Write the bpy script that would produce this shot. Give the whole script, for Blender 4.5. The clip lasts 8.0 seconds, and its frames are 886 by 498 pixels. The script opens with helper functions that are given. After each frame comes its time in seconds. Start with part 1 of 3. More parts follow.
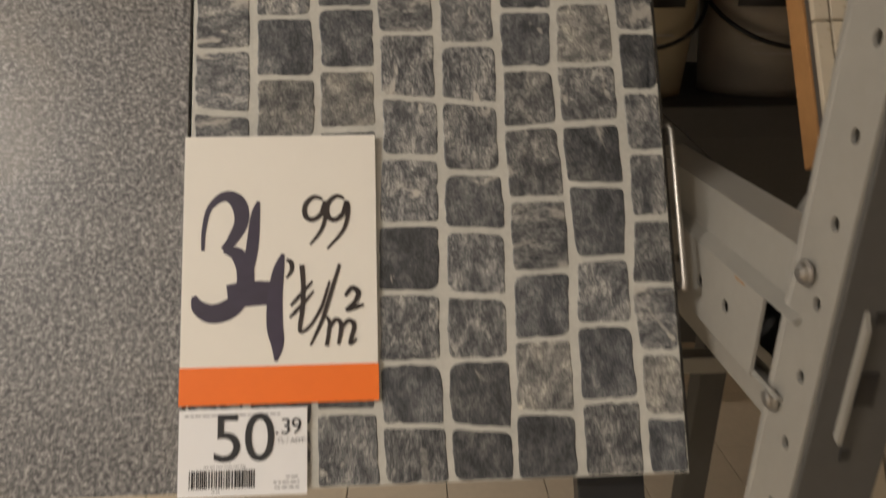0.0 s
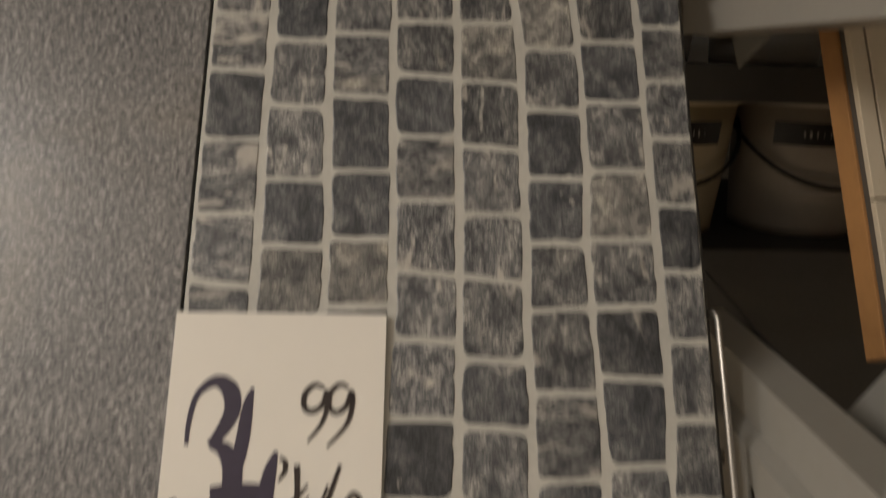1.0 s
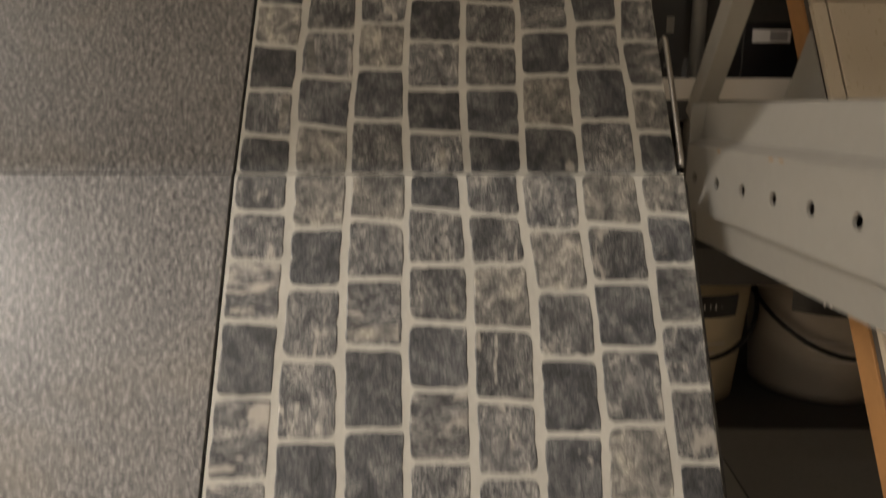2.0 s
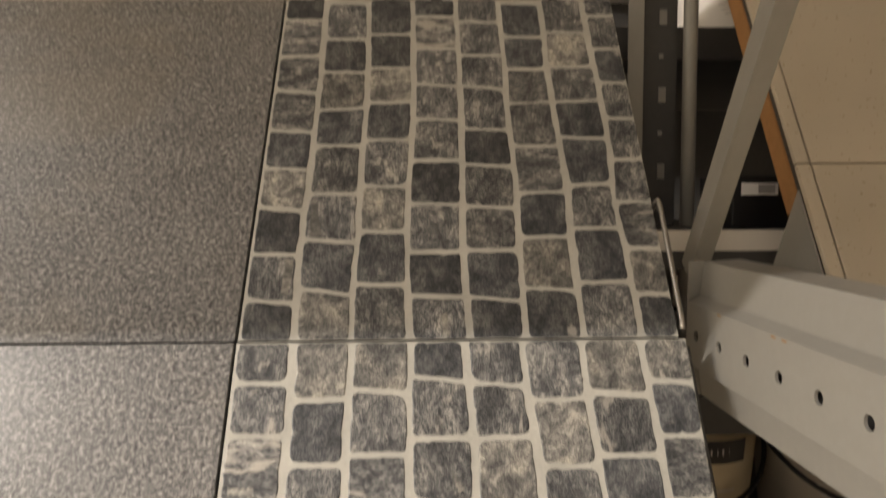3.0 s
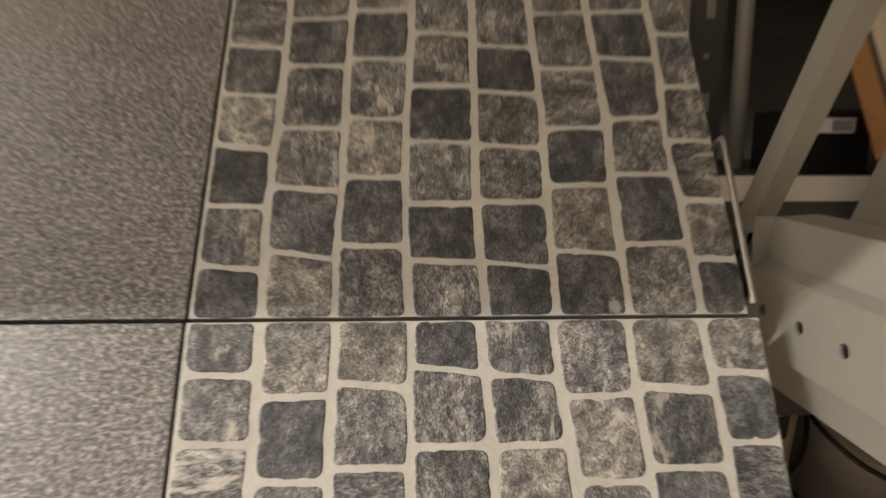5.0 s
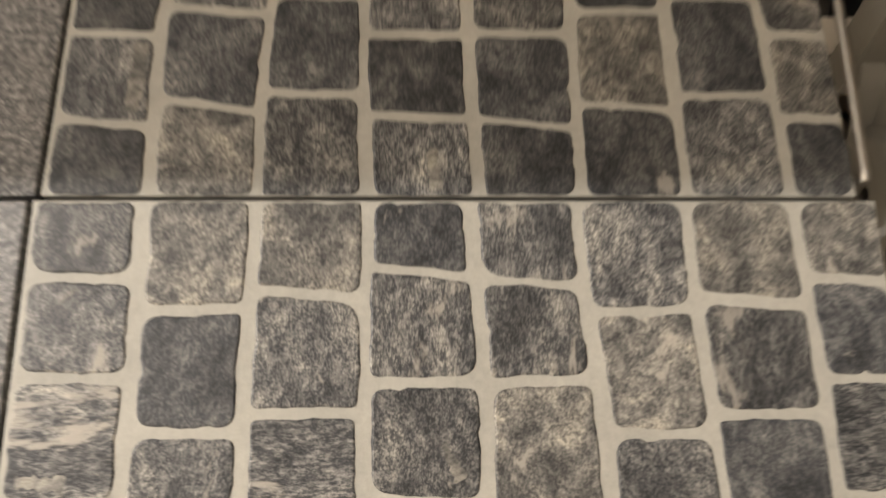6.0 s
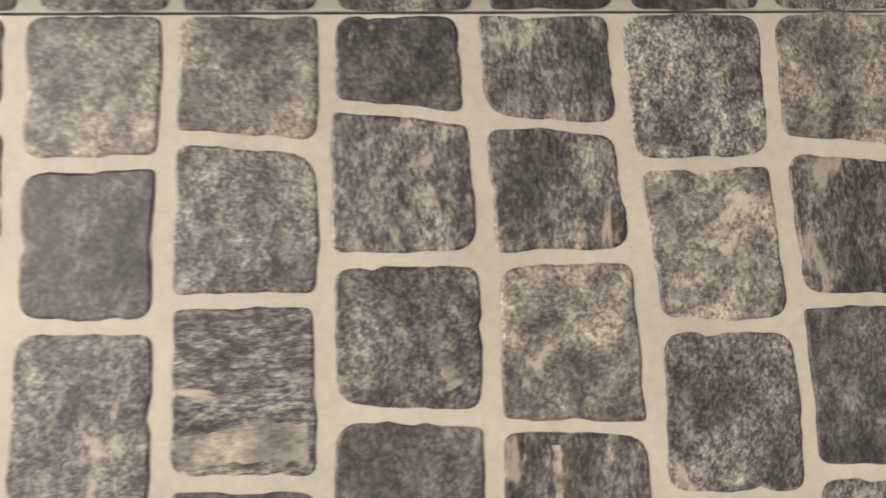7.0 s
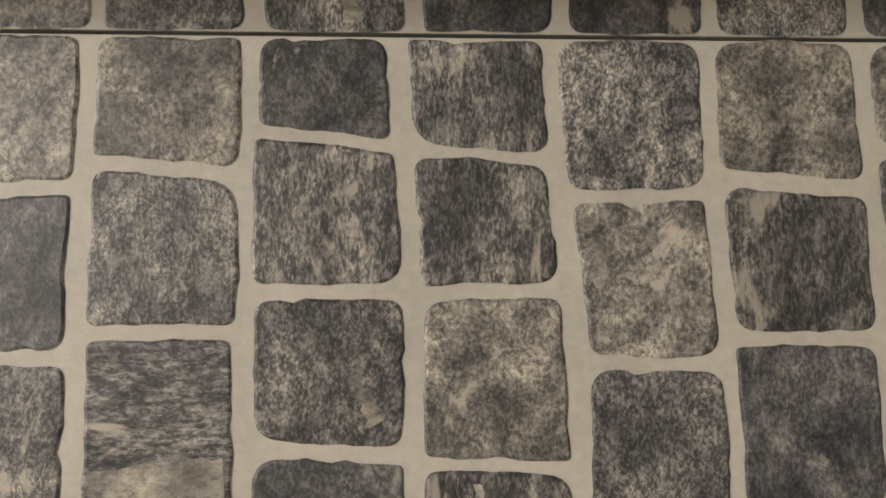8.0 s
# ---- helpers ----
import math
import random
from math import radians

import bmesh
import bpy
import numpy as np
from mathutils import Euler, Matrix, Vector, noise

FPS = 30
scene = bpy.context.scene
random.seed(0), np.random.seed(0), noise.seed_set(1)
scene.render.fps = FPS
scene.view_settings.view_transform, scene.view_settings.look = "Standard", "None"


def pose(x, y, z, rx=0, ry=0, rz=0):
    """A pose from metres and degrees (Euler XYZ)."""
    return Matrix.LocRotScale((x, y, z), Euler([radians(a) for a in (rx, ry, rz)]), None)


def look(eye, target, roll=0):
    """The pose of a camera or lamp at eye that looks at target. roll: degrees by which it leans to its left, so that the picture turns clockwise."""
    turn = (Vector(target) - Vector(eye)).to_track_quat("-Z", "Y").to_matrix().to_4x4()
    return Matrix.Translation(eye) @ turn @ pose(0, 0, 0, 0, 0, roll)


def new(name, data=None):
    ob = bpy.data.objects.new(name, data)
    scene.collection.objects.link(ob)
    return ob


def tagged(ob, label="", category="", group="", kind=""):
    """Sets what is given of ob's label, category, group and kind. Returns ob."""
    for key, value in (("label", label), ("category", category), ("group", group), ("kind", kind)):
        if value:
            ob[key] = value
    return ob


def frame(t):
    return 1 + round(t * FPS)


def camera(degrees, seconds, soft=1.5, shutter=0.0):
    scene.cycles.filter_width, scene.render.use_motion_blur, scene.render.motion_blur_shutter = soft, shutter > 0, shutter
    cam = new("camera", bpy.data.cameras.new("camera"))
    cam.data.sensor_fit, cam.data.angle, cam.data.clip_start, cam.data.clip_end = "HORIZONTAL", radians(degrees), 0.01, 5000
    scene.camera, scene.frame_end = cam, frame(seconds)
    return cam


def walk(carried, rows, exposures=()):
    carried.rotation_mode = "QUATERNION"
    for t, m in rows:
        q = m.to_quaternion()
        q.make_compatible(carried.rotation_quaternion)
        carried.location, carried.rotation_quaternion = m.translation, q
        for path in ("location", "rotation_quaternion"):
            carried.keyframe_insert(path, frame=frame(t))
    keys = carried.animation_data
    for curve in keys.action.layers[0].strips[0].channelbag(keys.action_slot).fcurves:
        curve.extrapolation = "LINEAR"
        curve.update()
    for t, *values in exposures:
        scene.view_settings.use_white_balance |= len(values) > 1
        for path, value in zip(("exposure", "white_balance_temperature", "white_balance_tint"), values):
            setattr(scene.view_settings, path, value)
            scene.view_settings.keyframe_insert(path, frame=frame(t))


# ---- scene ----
cam = camera(68.0, 8.0, soft=1.5, shutter=0.8)
# The display leans back by LEAN degrees; its lower edge stands BASE metres above the floor.
LEAN, BASE = 30.0, 1.05
RACK = pose(0, 0, BASE, -LEAN, 0, 0)
PATH = [
    (0, (0.183, -0.538, 0.111), (0.274, 1.441, 0.389), -1.9),
    (0.5, (0.184, -0.516, 0.158), (0.244, 1.453, 0.504), -0.2),
    (1, (0.180, -0.498, 0.216), (0.242, 1.445, 0.687), 0.3),
    (1.5, (0.181, -0.509, 0.297), (0.214, 1.406, 0.875), 0.2),
    (2, (0.179, -0.535, 0.377), (0.199, 1.369, 0.991), -0.2),
    (2.2, (0.180, -0.542, 0.409), (0.192, 1.359, 1.029), -0.2),
    (3.3, (0.165, -0.563, 0.444), (0.218, 1.203, 1.382), -1.2),
    (3.5, (0.162, -0.564, 0.449), (0.215, 1.198, 1.393), -1.1),
    (4, (0.157, -0.559, 0.446), (0.198, 1.212, 1.374), -0.4),
    (4.2, (0.157, -0.558, 0.439), (0.198, 1.215, 1.363), -0.5),
    (5.3, (0.16, -0.399, 0.538), (0.257, 1.506, 1.139), -1.0),
    (5.5, (0.168, -0.369, 0.526), (0.262, 1.544, 1.1), -0.4),
    (6, (0.175, -0.298, 0.531), (0.265, 1.653, 0.958), -0.7),
    (6.5, (0.177, -0.244, 0.52), (0.258, 1.731, 0.824), -0.9),
    (7, (0.185, -0.216, 0.519), (0.249, 1.774, 0.701), -1.0),
    (7.5, (0.206, -0.209, 0.527), (0.274, 1.783, 0.688), -0.2),
    (8, (0.209, -0.212, 0.534), (0.28, 1.782, 0.677), -0.2),
]

EXPOSURES = [(0.0, -0.86), (0.5, -0.98), (1.0, -1.1), (1.5, -0.85), (2.0, -0.62), (3.3, 0.02), (4.2, 0.18), (5.5, -0.25), (6.0, -0.1), (6.5, 0.16), (7.0, 0.02), (7.5, -0.25), (8.0, -0.55)]
walk(cam, [(t, RACK @ look(eye, target, roll)) for t, eye, target, roll in PATH], EXPOSURES)

# ---- light: fluorescent tube of a shop ceiling, with added fill lights ----
world = bpy.data.worlds.new("world")
scene.world = world
world.use_nodes = True
world.node_tree.nodes["Background"].inputs["Color"].default_value = (1.0, 0.94, 0.87, 1)
world.node_tree.nodes["Background"].inputs["Strength"].default_value = 0.03


def tube_light(name, x, y, z, length, width, watts, colour, turn=0):
    data = bpy.data.lights.new(name, "AREA")
    data.shape, data.size, data.size_y = "RECTANGLE", length, width
    data.energy, data.color = watts, colour
    ob = new(name, data)
    ob.matrix_world = pose(x, y, z, turn)
    return ob


TUBE_Y, TUBE_Z = -1.45, 3.4
WARM = (1.0, 0.925, 0.855)
tube_light("aisle_tube", -3.4, TUBE_Y, TUBE_Z, 2.4, 0.03, 400, WARM)
# added fill that lifts the sheen of the upper grey tile
tube_light("upper_left_fill", -2.1, -0.1, 3.4, 1.8, 0.05, 14, WARM)
# fill lights added far in front to brighten the shaded upper row
for x, watts in ((-2.6, 50), (0.2, 30), (3.0, 8)):
    tube_light("front_fill", x, -3.7, 3.4, 2.4, 0.1, watts, WARM)
# upward fills added to brighten the ceiling; only the first shares the aisle tube's place
for x, watts in ((-3.4, 40), (0.2, 8)):
    tube_light("ceiling_fill", x, TUBE_Y, TUBE_Z + 0.02, 2.4, 0.06, watts, WARM, 180)


# ---- materials ----
def material(name, rough=0.6, metal=0.0):
    m = bpy.data.materials.new(name)
    m.use_nodes = True
    b = m.node_tree.nodes["Principled BSDF"]
    b.inputs["Roughness"].default_value, b.inputs["Metallic"].default_value = rough, metal
    return m, m.node_tree.nodes, m.node_tree.links, b


def coords(n, l, scale, random_shift=True, turn=(0, 0, 0)):
    """Object coordinates, shifted by a random amount for each object."""
    tc, mp = n.new("ShaderNodeTexCoord"), n.new("ShaderNodeMapping")
    mp.inputs["Scale"].default_value, mp.inputs["Rotation"].default_value = scale, turn
    l.new(tc.outputs["Object"], mp.inputs["Vector"])
    if random_shift:
        info, mul = n.new("ShaderNodeObjectInfo"), n.new("ShaderNodeMath")
        mul.operation, mul.inputs[1].default_value = "MULTIPLY", 37.0
        l.new(info.outputs["Random"], mul.inputs[0])
        l.new(mul.outputs[0], mp.inputs["Location"])
    return mp.outputs["Vector"]


def noise_tex(n, l, vec, scale, detail=4.0, rough=0.6, distort=0.0):
    t = n.new("ShaderNodeTexNoise")
    t.inputs["Scale"].default_value, t.inputs["Detail"].default_value = scale, detail
    t.inputs["Roughness"].default_value, t.inputs["Distortion"].default_value = rough, distort
    l.new(vec, t.inputs["Vector"])
    return t.outputs["Fac"]


def ramp(n, l, fac, stops):
    r = n.new("ShaderNodeValToRGB")
    while len(r.color_ramp.elements) < len(stops):
        r.color_ramp.elements.new(0.5)
    for e, (p, c) in zip(r.color_ramp.elements, stops):
        e.position, e.color = p, (*c, 1)
    l.new(fac, r.inputs["Fac"])
    return r.outputs["Color"]


def mixed(n, l, a, b, fac, mode="MIX"):
    m = n.new("ShaderNodeMix")
    m.data_type, m.blend_type = "RGBA", mode
    for socket, value in ((m.inputs[6], a), (m.inputs[7], b), (m.inputs[0], fac)):
        if hasattr(value, "is_linked"):
            l.new(value, socket)
        else:
            socket.default_value = value if isinstance(value, float) else (*value, 1)
    return m.outputs[2]


def bump(n, l, b, height, strength, distance):
    k = n.new("ShaderNodeBump")
    k.inputs["Strength"].default_value, k.inputs["Distance"].default_value = strength, distance
    l.new(height, k.inputs["Height"])
    l.new(k.outputs["Normal"], b.inputs["Normal"])


def stone_material(name, stretch, dark, mid, light, vein, patch, contrast=0.06):
    """Printed cobble: fine grain along one direction, larger clouds, pale veins; each stone a little lighter or darker."""
    m, n, l, b = material(name, 0.46)
    vec = coords(n, l, stretch)
    grain = noise_tex(n, l, vec, 900.0, 5.0, 0.74, 0.2)
    medium = noise_tex(n, l, vec, 230.0, 7.0, 0.76, 0.5)
    cloud = noise_tex(n, l, vec, 60.0, 4.0, 0.6, 0.6)
    base = ramp(n, l, grain, [(0.5 - contrast, dark), (0.51, mid), (0.5 + contrast * 1.3, light)])
    mids = ramp(n, l, medium, [(0.43, dark), (0.51, mid), (0.58, light)])
    col = mixed(n, l, base, mids, 0.45)
    clouds = ramp(n, l, cloud, [(0.36, (0.42, 0.43, 0.45)), (0.5, (0.88, 0.88, 0.88)), (0.64, (1.6, 1.56, 1.46))])
    col = mixed(n, l, col, clouds, 1.0, "MULTIPLY")
    veins = ramp(n, l, noise_tex(n, l, vec, 42.0, 6.0, 0.66, 0.5), [(patch, (0, 0, 0)), (patch + 0.05, (0.8, 0.8, 0.8))])
    col = mixed(n, l, col, vein, veins)
    info, mr = n.new("ShaderNodeObjectInfo"), n.new("ShaderNodeMapRange")
    mr.inputs["To Min"].default_value, mr.inputs["To Max"].default_value = 0.85, 1.42
    l.new(info.outputs["Random"], mr.inputs["Value"])
    hsv = n.new("ShaderNodeHueSaturation")
    l.new(mr.outputs[0], hsv.inputs["Value"])
    l.new(col, hsv.inputs["Color"])
    l.new(hsv.outputs["Color"], b.inputs["Base Color"])
    bump(n, l, b, grain, 0.3, 0.0006)
    return m


S_DARK, S_MID, S_LIGHT, S_VEIN = (0.032, 0.035, 0.040), (0.10, 0.104, 0.108), (0.36, 0.352, 0.335), (0.42, 0.395, 0.35)
STONE = {
    "d": stone_material("stone_dark", (0.8, 1.0, 0.6), (0.028, 0.031, 0.036), (0.066, 0.07, 0.077), (0.17, 0.17, 0.168), S_VEIN, 0.66, 0.06),
    "s": stone_material("stone_speckled", (1.0, 1.0, 0.7), S_DARK, S_MID, S_LIGHT, S_VEIN, 0.605),
    "v": stone_material("stone_upright_streaks", (1.0, 1.0, 0.45), S_DARK, S_MID, S_LIGHT, S_VEIN, 0.59),
    "h": stone_material("stone_level_streaks", (0.4, 1.0, 1.0), S_DARK, S_MID, S_LIGHT, S_VEIN, 0.575),
    "l": stone_material("stone_pale", (0.8, 1.0, 0.7), (0.06, 0.06, 0.06), (0.19, 0.186, 0.175), (0.40, 0.385, 0.345), S_VEIN, 0.6, 0.065),
}


def plain(name, colour, rough, metal=0.0, grain=0.12, scale=60.0, relief=0.1, depth=0.0008, stretch=(1, 1, 1)):
    """A surface with slight clouds and fine grain."""
    m, n, l, b = material(name, rough, metal)
    vec = coords(n, l, stretch)
    fine, broad = noise_tex(n, l, vec, scale, 6.0, 0.7), noise_tex(n, l, vec, scale * 0.08, 3.0, 0.5)
    lo, hi = tuple(c * (1 - grain) for c in colour), tuple(min(1.0, c * (1 + grain)) for c in colour)
    col = mixed(n, l, ramp(n, l, fine, [(0.3, lo), (0.7, hi)]), ramp(n, l, broad, [(0.3, lo), (0.7, hi)]), 0.5)
    l.new(col, b.inputs["Base Color"])
    rr = n.new("ShaderNodeMapRange")
    rr.inputs["To Min"].default_value, rr.inputs["To Max"].default_value = max(0.02, rough - 0.08), min(1.0, rough + 0.08)
    l.new(broad, rr.inputs["Value"])
    l.new(rr.outputs[0], b.inputs["Roughness"])
    bump(n, l, b, fine, relief, depth)
    return m


def granite_material():
    """Dark grey stoneware: dense pale and dark flecks drawn out across the tile, faint clouds and a tan bloom."""
    m, n, l, b = material("grey_stoneware", 0.36)
    vec = coords(n, l, (0.7, 1.0, 1.0), False)
    fleck = noise_tex(n, l, vec, 330.0, 8.0, 0.82, 0.35)
    cloud = noise_tex(n, l, vec, 16.0, 6.0, 0.65, 0.5)
    broad = noise_tex(n, l, vec, 5.0, 4.0, 0.6, 0.6)
    a = ramp(n, l, fleck, [(0.40, (0.012, 0.012, 0.014)), (0.47, (0.085, 0.084, 0.085)), (0.53, (0.22, 0.215, 0.208)), (0.60, (0.50, 0.485, 0.45))])
    c = ramp(n, l, cloud, [(0.35, (0.085, 0.085, 0.088)), (0.65, (0.27, 0.265, 0.255))])
    col = mixed(n, l, a, c, 0.18)
    col = mixed(n, l, col, (0.25, 0.215, 0.16), ramp(n, l, broad, [(0.5, (0, 0, 0)), (0.72, (0.4, 0.4, 0.4))]))
    l.new(col, b.inputs["Base Color"])
    bump(n, l, b, fleck, 0.2, 0.0004)
    return m


GROUT = plain("grout_cream", (0.475, 0.467, 0.42), 0.5, 0.0, 0.2, 330.0, 0.35, 0.0006)
GRANITE = granite_material()
TILE_BODY = plain("tile_body", (0.42, 0.39, 0.35), 0.8)
GREY_PAINT = plain("grey_powder_paint", (0.235, 0.225, 0.20), 0.42, 0.0, 0.08, 90.0, 0.05, 0.0003)
# dark paint of shelves and boards; on grey rack posts and arms it colours in shade
DARK_PAINT_AND_SHADE = plain("dark_grey_paint_and_shade", (0.06, 0.058, 0.054), 0.65, 0.0, 0.15, 80.0)
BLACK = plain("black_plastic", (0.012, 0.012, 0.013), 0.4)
STEEL = plain("bright_steel", (0.36, 0.34, 0.31), 0.42, 1.0, 0.08, 120.0, 0.03, 0.0002)
ZINC = plain("zinc_bolt", (0.45, 0.43, 0.4), 0.35, 1.0, 0.15, 200.0)


def speckled(name, colour, spot, rough):
    """Cream glaze with sparse small brown specks and faint clouds."""
    m, n, l, b = material(name, rough)
    vec = coords(n, l, (1, 1, 1))
    broad = noise_tex(n, l, vec, 6.0, 4.0, 0.6)
    col = ramp(n, l, broad, [(0.3, tuple(0.9 * c for c in colour)), (0.7, colour)])
    spots = ramp(n, l, noise_tex(n, l, vec, 190.0, 2.0, 0.5), [(0.66, (0, 0, 0)), (0.70, (0.7, 0.7, 0.7))])
    l.new(mixed(n, l, col, spot, spots), b.inputs["Base Color"])
    bump(n, l, b, noise_tex(n, l, vec, 45.0, 4.0, 0.6), 0.06, 0.0005)
    return m


CREAM_TILE = speckled("cream_speckled_tile", (0.50, 0.435, 0.33), (0.30, 0.22, 0.13), 0.35)
BROWN_BOARD = plain("brown_board_edge", (0.27, 0.135, 0.045), 0.7, 0.0, 0.25, 60.0, 0.2, 0.001, (0.3, 1, 1))
CARD = plain("white_card", (0.76, 0.73, 0.66), 0.6, 0.0, 0.02, 40.0, 0.03, 0.0003)
LABEL = plain("white_label_paper", (0.78, 0.78, 0.78), 0.5, 0.0, 0.02, 40.0, 0.02, 0.0002)
ORANGE = plain("orange_print", (0.85, 0.17, 0.012), 0.5, 0.0, 0.04, 50.0, 0.02, 0.0002)
INK_VIOLET = plain("violet_black_marker", (0.035, 0.026, 0.05), 0.55, 0.0, 0.3, 110.0, 0.02, 0.0002, (0.3, 1, 1))
INK_BROWN = plain("brown_black_marker", (0.022, 0.013, 0.010), 0.5, 0.0, 0.3, 120.0, 0.02, 0.0002)
INK = plain("black_print", (0.02, 0.02, 0.022), 0.5, 0.0, 0.1, 100.0, 0.02, 0.0002)
INK_GREY = plain("grey_print", (0.33, 0.33, 0.34), 0.5, 0.0, 0.1, 100.0, 0.02, 0.0002)
BUCKET_WHITE = plain("white_bucket_plastic", (0.74, 0.70, 0.63), 0.4, 0.0, 0.05, 30.0, 0.05, 0.0005)
BUCKET_CREAM = plain("yellowed_bucket_plastic", (0.50, 0.43, 0.29), 0.45, 0.0, 0.06, 30.0, 0.05, 0.0005)
# darker and browner than BUCKET_WHITE, for the lower row
BUCKET_GREY_BROWN = plain("grey_brown_bucket_plastic", (0.40, 0.36, 0.30), 0.55, 0.0, 0.15, 25.0, 0.1, 0.0006)
PRINT_GREY = plain("pale_grey_print", (0.50, 0.47, 0.43), 0.45, 0.0, 0.2, 90.0, 0.02, 0.0002)
FLOOR = plain("cream_floor_tile", (0.55, 0.46, 0.34), 0.35, 0.0, 0.1, 40.0, 0.05, 0.0005)
JOINT = plain("dark_joint", (0.06, 0.05, 0.04), 0.9)
CEILING = plain("white_ceiling_paint", (0.74, 0.72, 0.68), 0.85, 0.0, 0.04, 8.0)
WALL = plain("shop_wall_paint", (0.5, 0.46, 0.40), 0.8, 0.0, 0.05, 8.0)


# ---- building blocks ----
def mesh_of(name, bm, mat, smooth=False):
    bmesh.ops.recalc_face_normals(bm, faces=bm.faces[:])
    me = bpy.data.meshes.new(name)
    bm.to_mesh(me)
    bm.free()
    if mat:
        me.materials.append(mat)
    if smooth:
        for p in me.polygons:
            p.use_smooth = True
    return me


def thing(name, label, category, m=None, group="", kind=""):
    ob = new(name)
    ob.empty_display_size = 0.05
    ob.matrix_world = m or Matrix()
    return tagged(ob, label, category, group, kind)


def part(name, bm, mat, parent, label="", m=None, smooth=False):
    ob = new(name, mesh_of(name, bm, mat, smooth))
    ob.parent = parent
    if m is not None:
        ob.matrix_basis = m
    return tagged(ob, label)


def solid(name, bm, mat, label, category, m=None, kind="", group="", smooth=False):
    ob = new(name, mesh_of(name, bm, mat, smooth))
    ob.matrix_world = m or Matrix()
    return tagged(ob, label, category, group, kind)


def box(x0, x1, y0, y1, z0, z1, bevel=0.0, bm=None):
    own = bm is None
    bm = bm or bmesh.new()
    bmesh.ops.create_cube(bm, size=1.0, matrix=Matrix.LocRotScale(((x0 + x1) / 2, (y0 + y1) / 2, (z0 + z1) / 2), None, (x1 - x0, y1 - y0, z1 - z0)))
    if bevel and own:
        bmesh.ops.bevel(bm, geom=bm.edges[:], offset=bevel, segments=2, affect="EDGES", profile=0.6)
    return bm


def prism(profile, y0, y1, bevel=0.0):
    """A profile in x and z drawn out from y0 to y1."""
    bm = bmesh.new()
    vs = [bm.verts.new((x, y0, z)) for x, z in profile]
    f = bm.faces.new(vs)
    made = bmesh.ops.extrude_face_region(bm, geom=[f])
    bmesh.ops.translate(bm, vec=(0, y1 - y0, 0), verts=[v for v in made["geom"] if isinstance(v, bmesh.types.BMVert)])
    if bevel:
        bmesh.ops.bevel(bm, geom=bm.edges[:], offset=bevel, segments=2, affect="EDGES")
    return bm


def lathe(rings, sides=40, closed=True):
    """Rings of (radius, height) turned round z; the first and last are capped when closed."""
    bm = bmesh.new()
    rows = [[bm.verts.new((r * math.cos(2 * math.pi * i / sides), r * math.sin(2 * math.pi * i / sides), z)) for i in range(sides)] for r, z in rings]
    for a, b in zip(rows, rows[1:]):
        for i in range(sides):
            bm.faces.new((a[i], a[(i + 1) % sides], b[(i + 1) % sides], b[i]))
    if closed:
        bm.faces.new(rows[0][::-1])
        bm.faces.new(rows[-1])
    return bm


def rod(points, radius, sides=10):
    """A bent round rod through the points."""
    bm = bmesh.new()
    pts = [Vector(p) for p in points]
    rows = []
    for i, p in enumerate(pts):
        d = (pts[min(i + 1, len(pts) - 1)] - pts[max(i - 1, 0)]).normalized()
        u = d.cross(Vector((0.31, 0.87, 0.39))).normalized()
        v = d.cross(u)
        rows.append([bm.verts.new(p + radius * (math.cos(2 * math.pi * k / sides) * u + math.sin(2 * math.pi * k / sides) * v)) for k in range(sides)])
    for a, b in zip(rows, rows[1:]):
        for k in range(sides):
            bm.faces.new((a[k], a[(k + 1) % sides], b[(k + 1) % sides], b[k]))
    bm.faces.new(rows[0][::-1])
    bm.faces.new(rows[-1])
    return bm


# ---- shop shell ----
def shell():
    solid("floor_bed", box(-5, 5, -7, 6, -0.12, -0.012), JOINT, "dark joint bed under the shop floor tiles", "floor", kind="structure")
    fl = thing("floor", "cream speckled ceramic tiles on the shop floor", "floor", kind="structure")
    one = mesh_of("floor_tile", box(-0.1485, 0.1485, -0.1485, 0.1485, -0.012, 0.0, 0.0015), FLOOR)
    for i in range(-5, 7):
        for j in range(-4, 14):
            t = new("floor_tile", one)
            t.parent = fl
            t.location = (-0.634 + 0.15 + 0.3 * i, 0.3 * j - 0.05, 0)
    for x0, x1, y0, y1 in ((-5, -2.135, -1.41, 6), (1.467, 5, -1.41, 6), (-2.135, 1.467, 4.0, 6)):
        solid("floor_far", box(x0, x1, y0, y1, -0.012, 0), FLOOR, "cream shop floor beside the racks", "floor", kind="structure")
    solid("floor_far", box(-5, 5, -7, -1.41, -0.012, 0), FLOOR, "cream shop floor beyond the aisle", "floor", kind="structure")
    solid("ceiling", box(-5, 5, -7, 6, 3.6, 3.7), CEILING, "pale painted shop ceiling", "ceiling", kind="structure")
    solid("wall_north", box(-5, 5, 6, 6.1, -0.1, 3.6), WALL, "beige painted wall behind the racks", "wall", kind="structure")
    solid("wall_south", box(-5, 5, -7.1, -7, -0.1, 3.6), WALL, "beige painted wall across the aisle", "wall", kind="structure")
    solid("wall_west", box(-5.1, -5, -7, 6, -0.1, 3.6), WALL, "beige painted side wall", "wall", kind="structure")
    solid("wall_east", box(5, 5.1, -7, 6, -0.1, 3.6), WALL, "beige painted side wall", "wall", kind="structure")


shell()

# ---- tile display ----
H, UP = 0.62, 0.447          # heights of the lower tile and of the cut upper tile
TILT_UP = math.degrees(math.atan(0.06))
LOWER = RACK
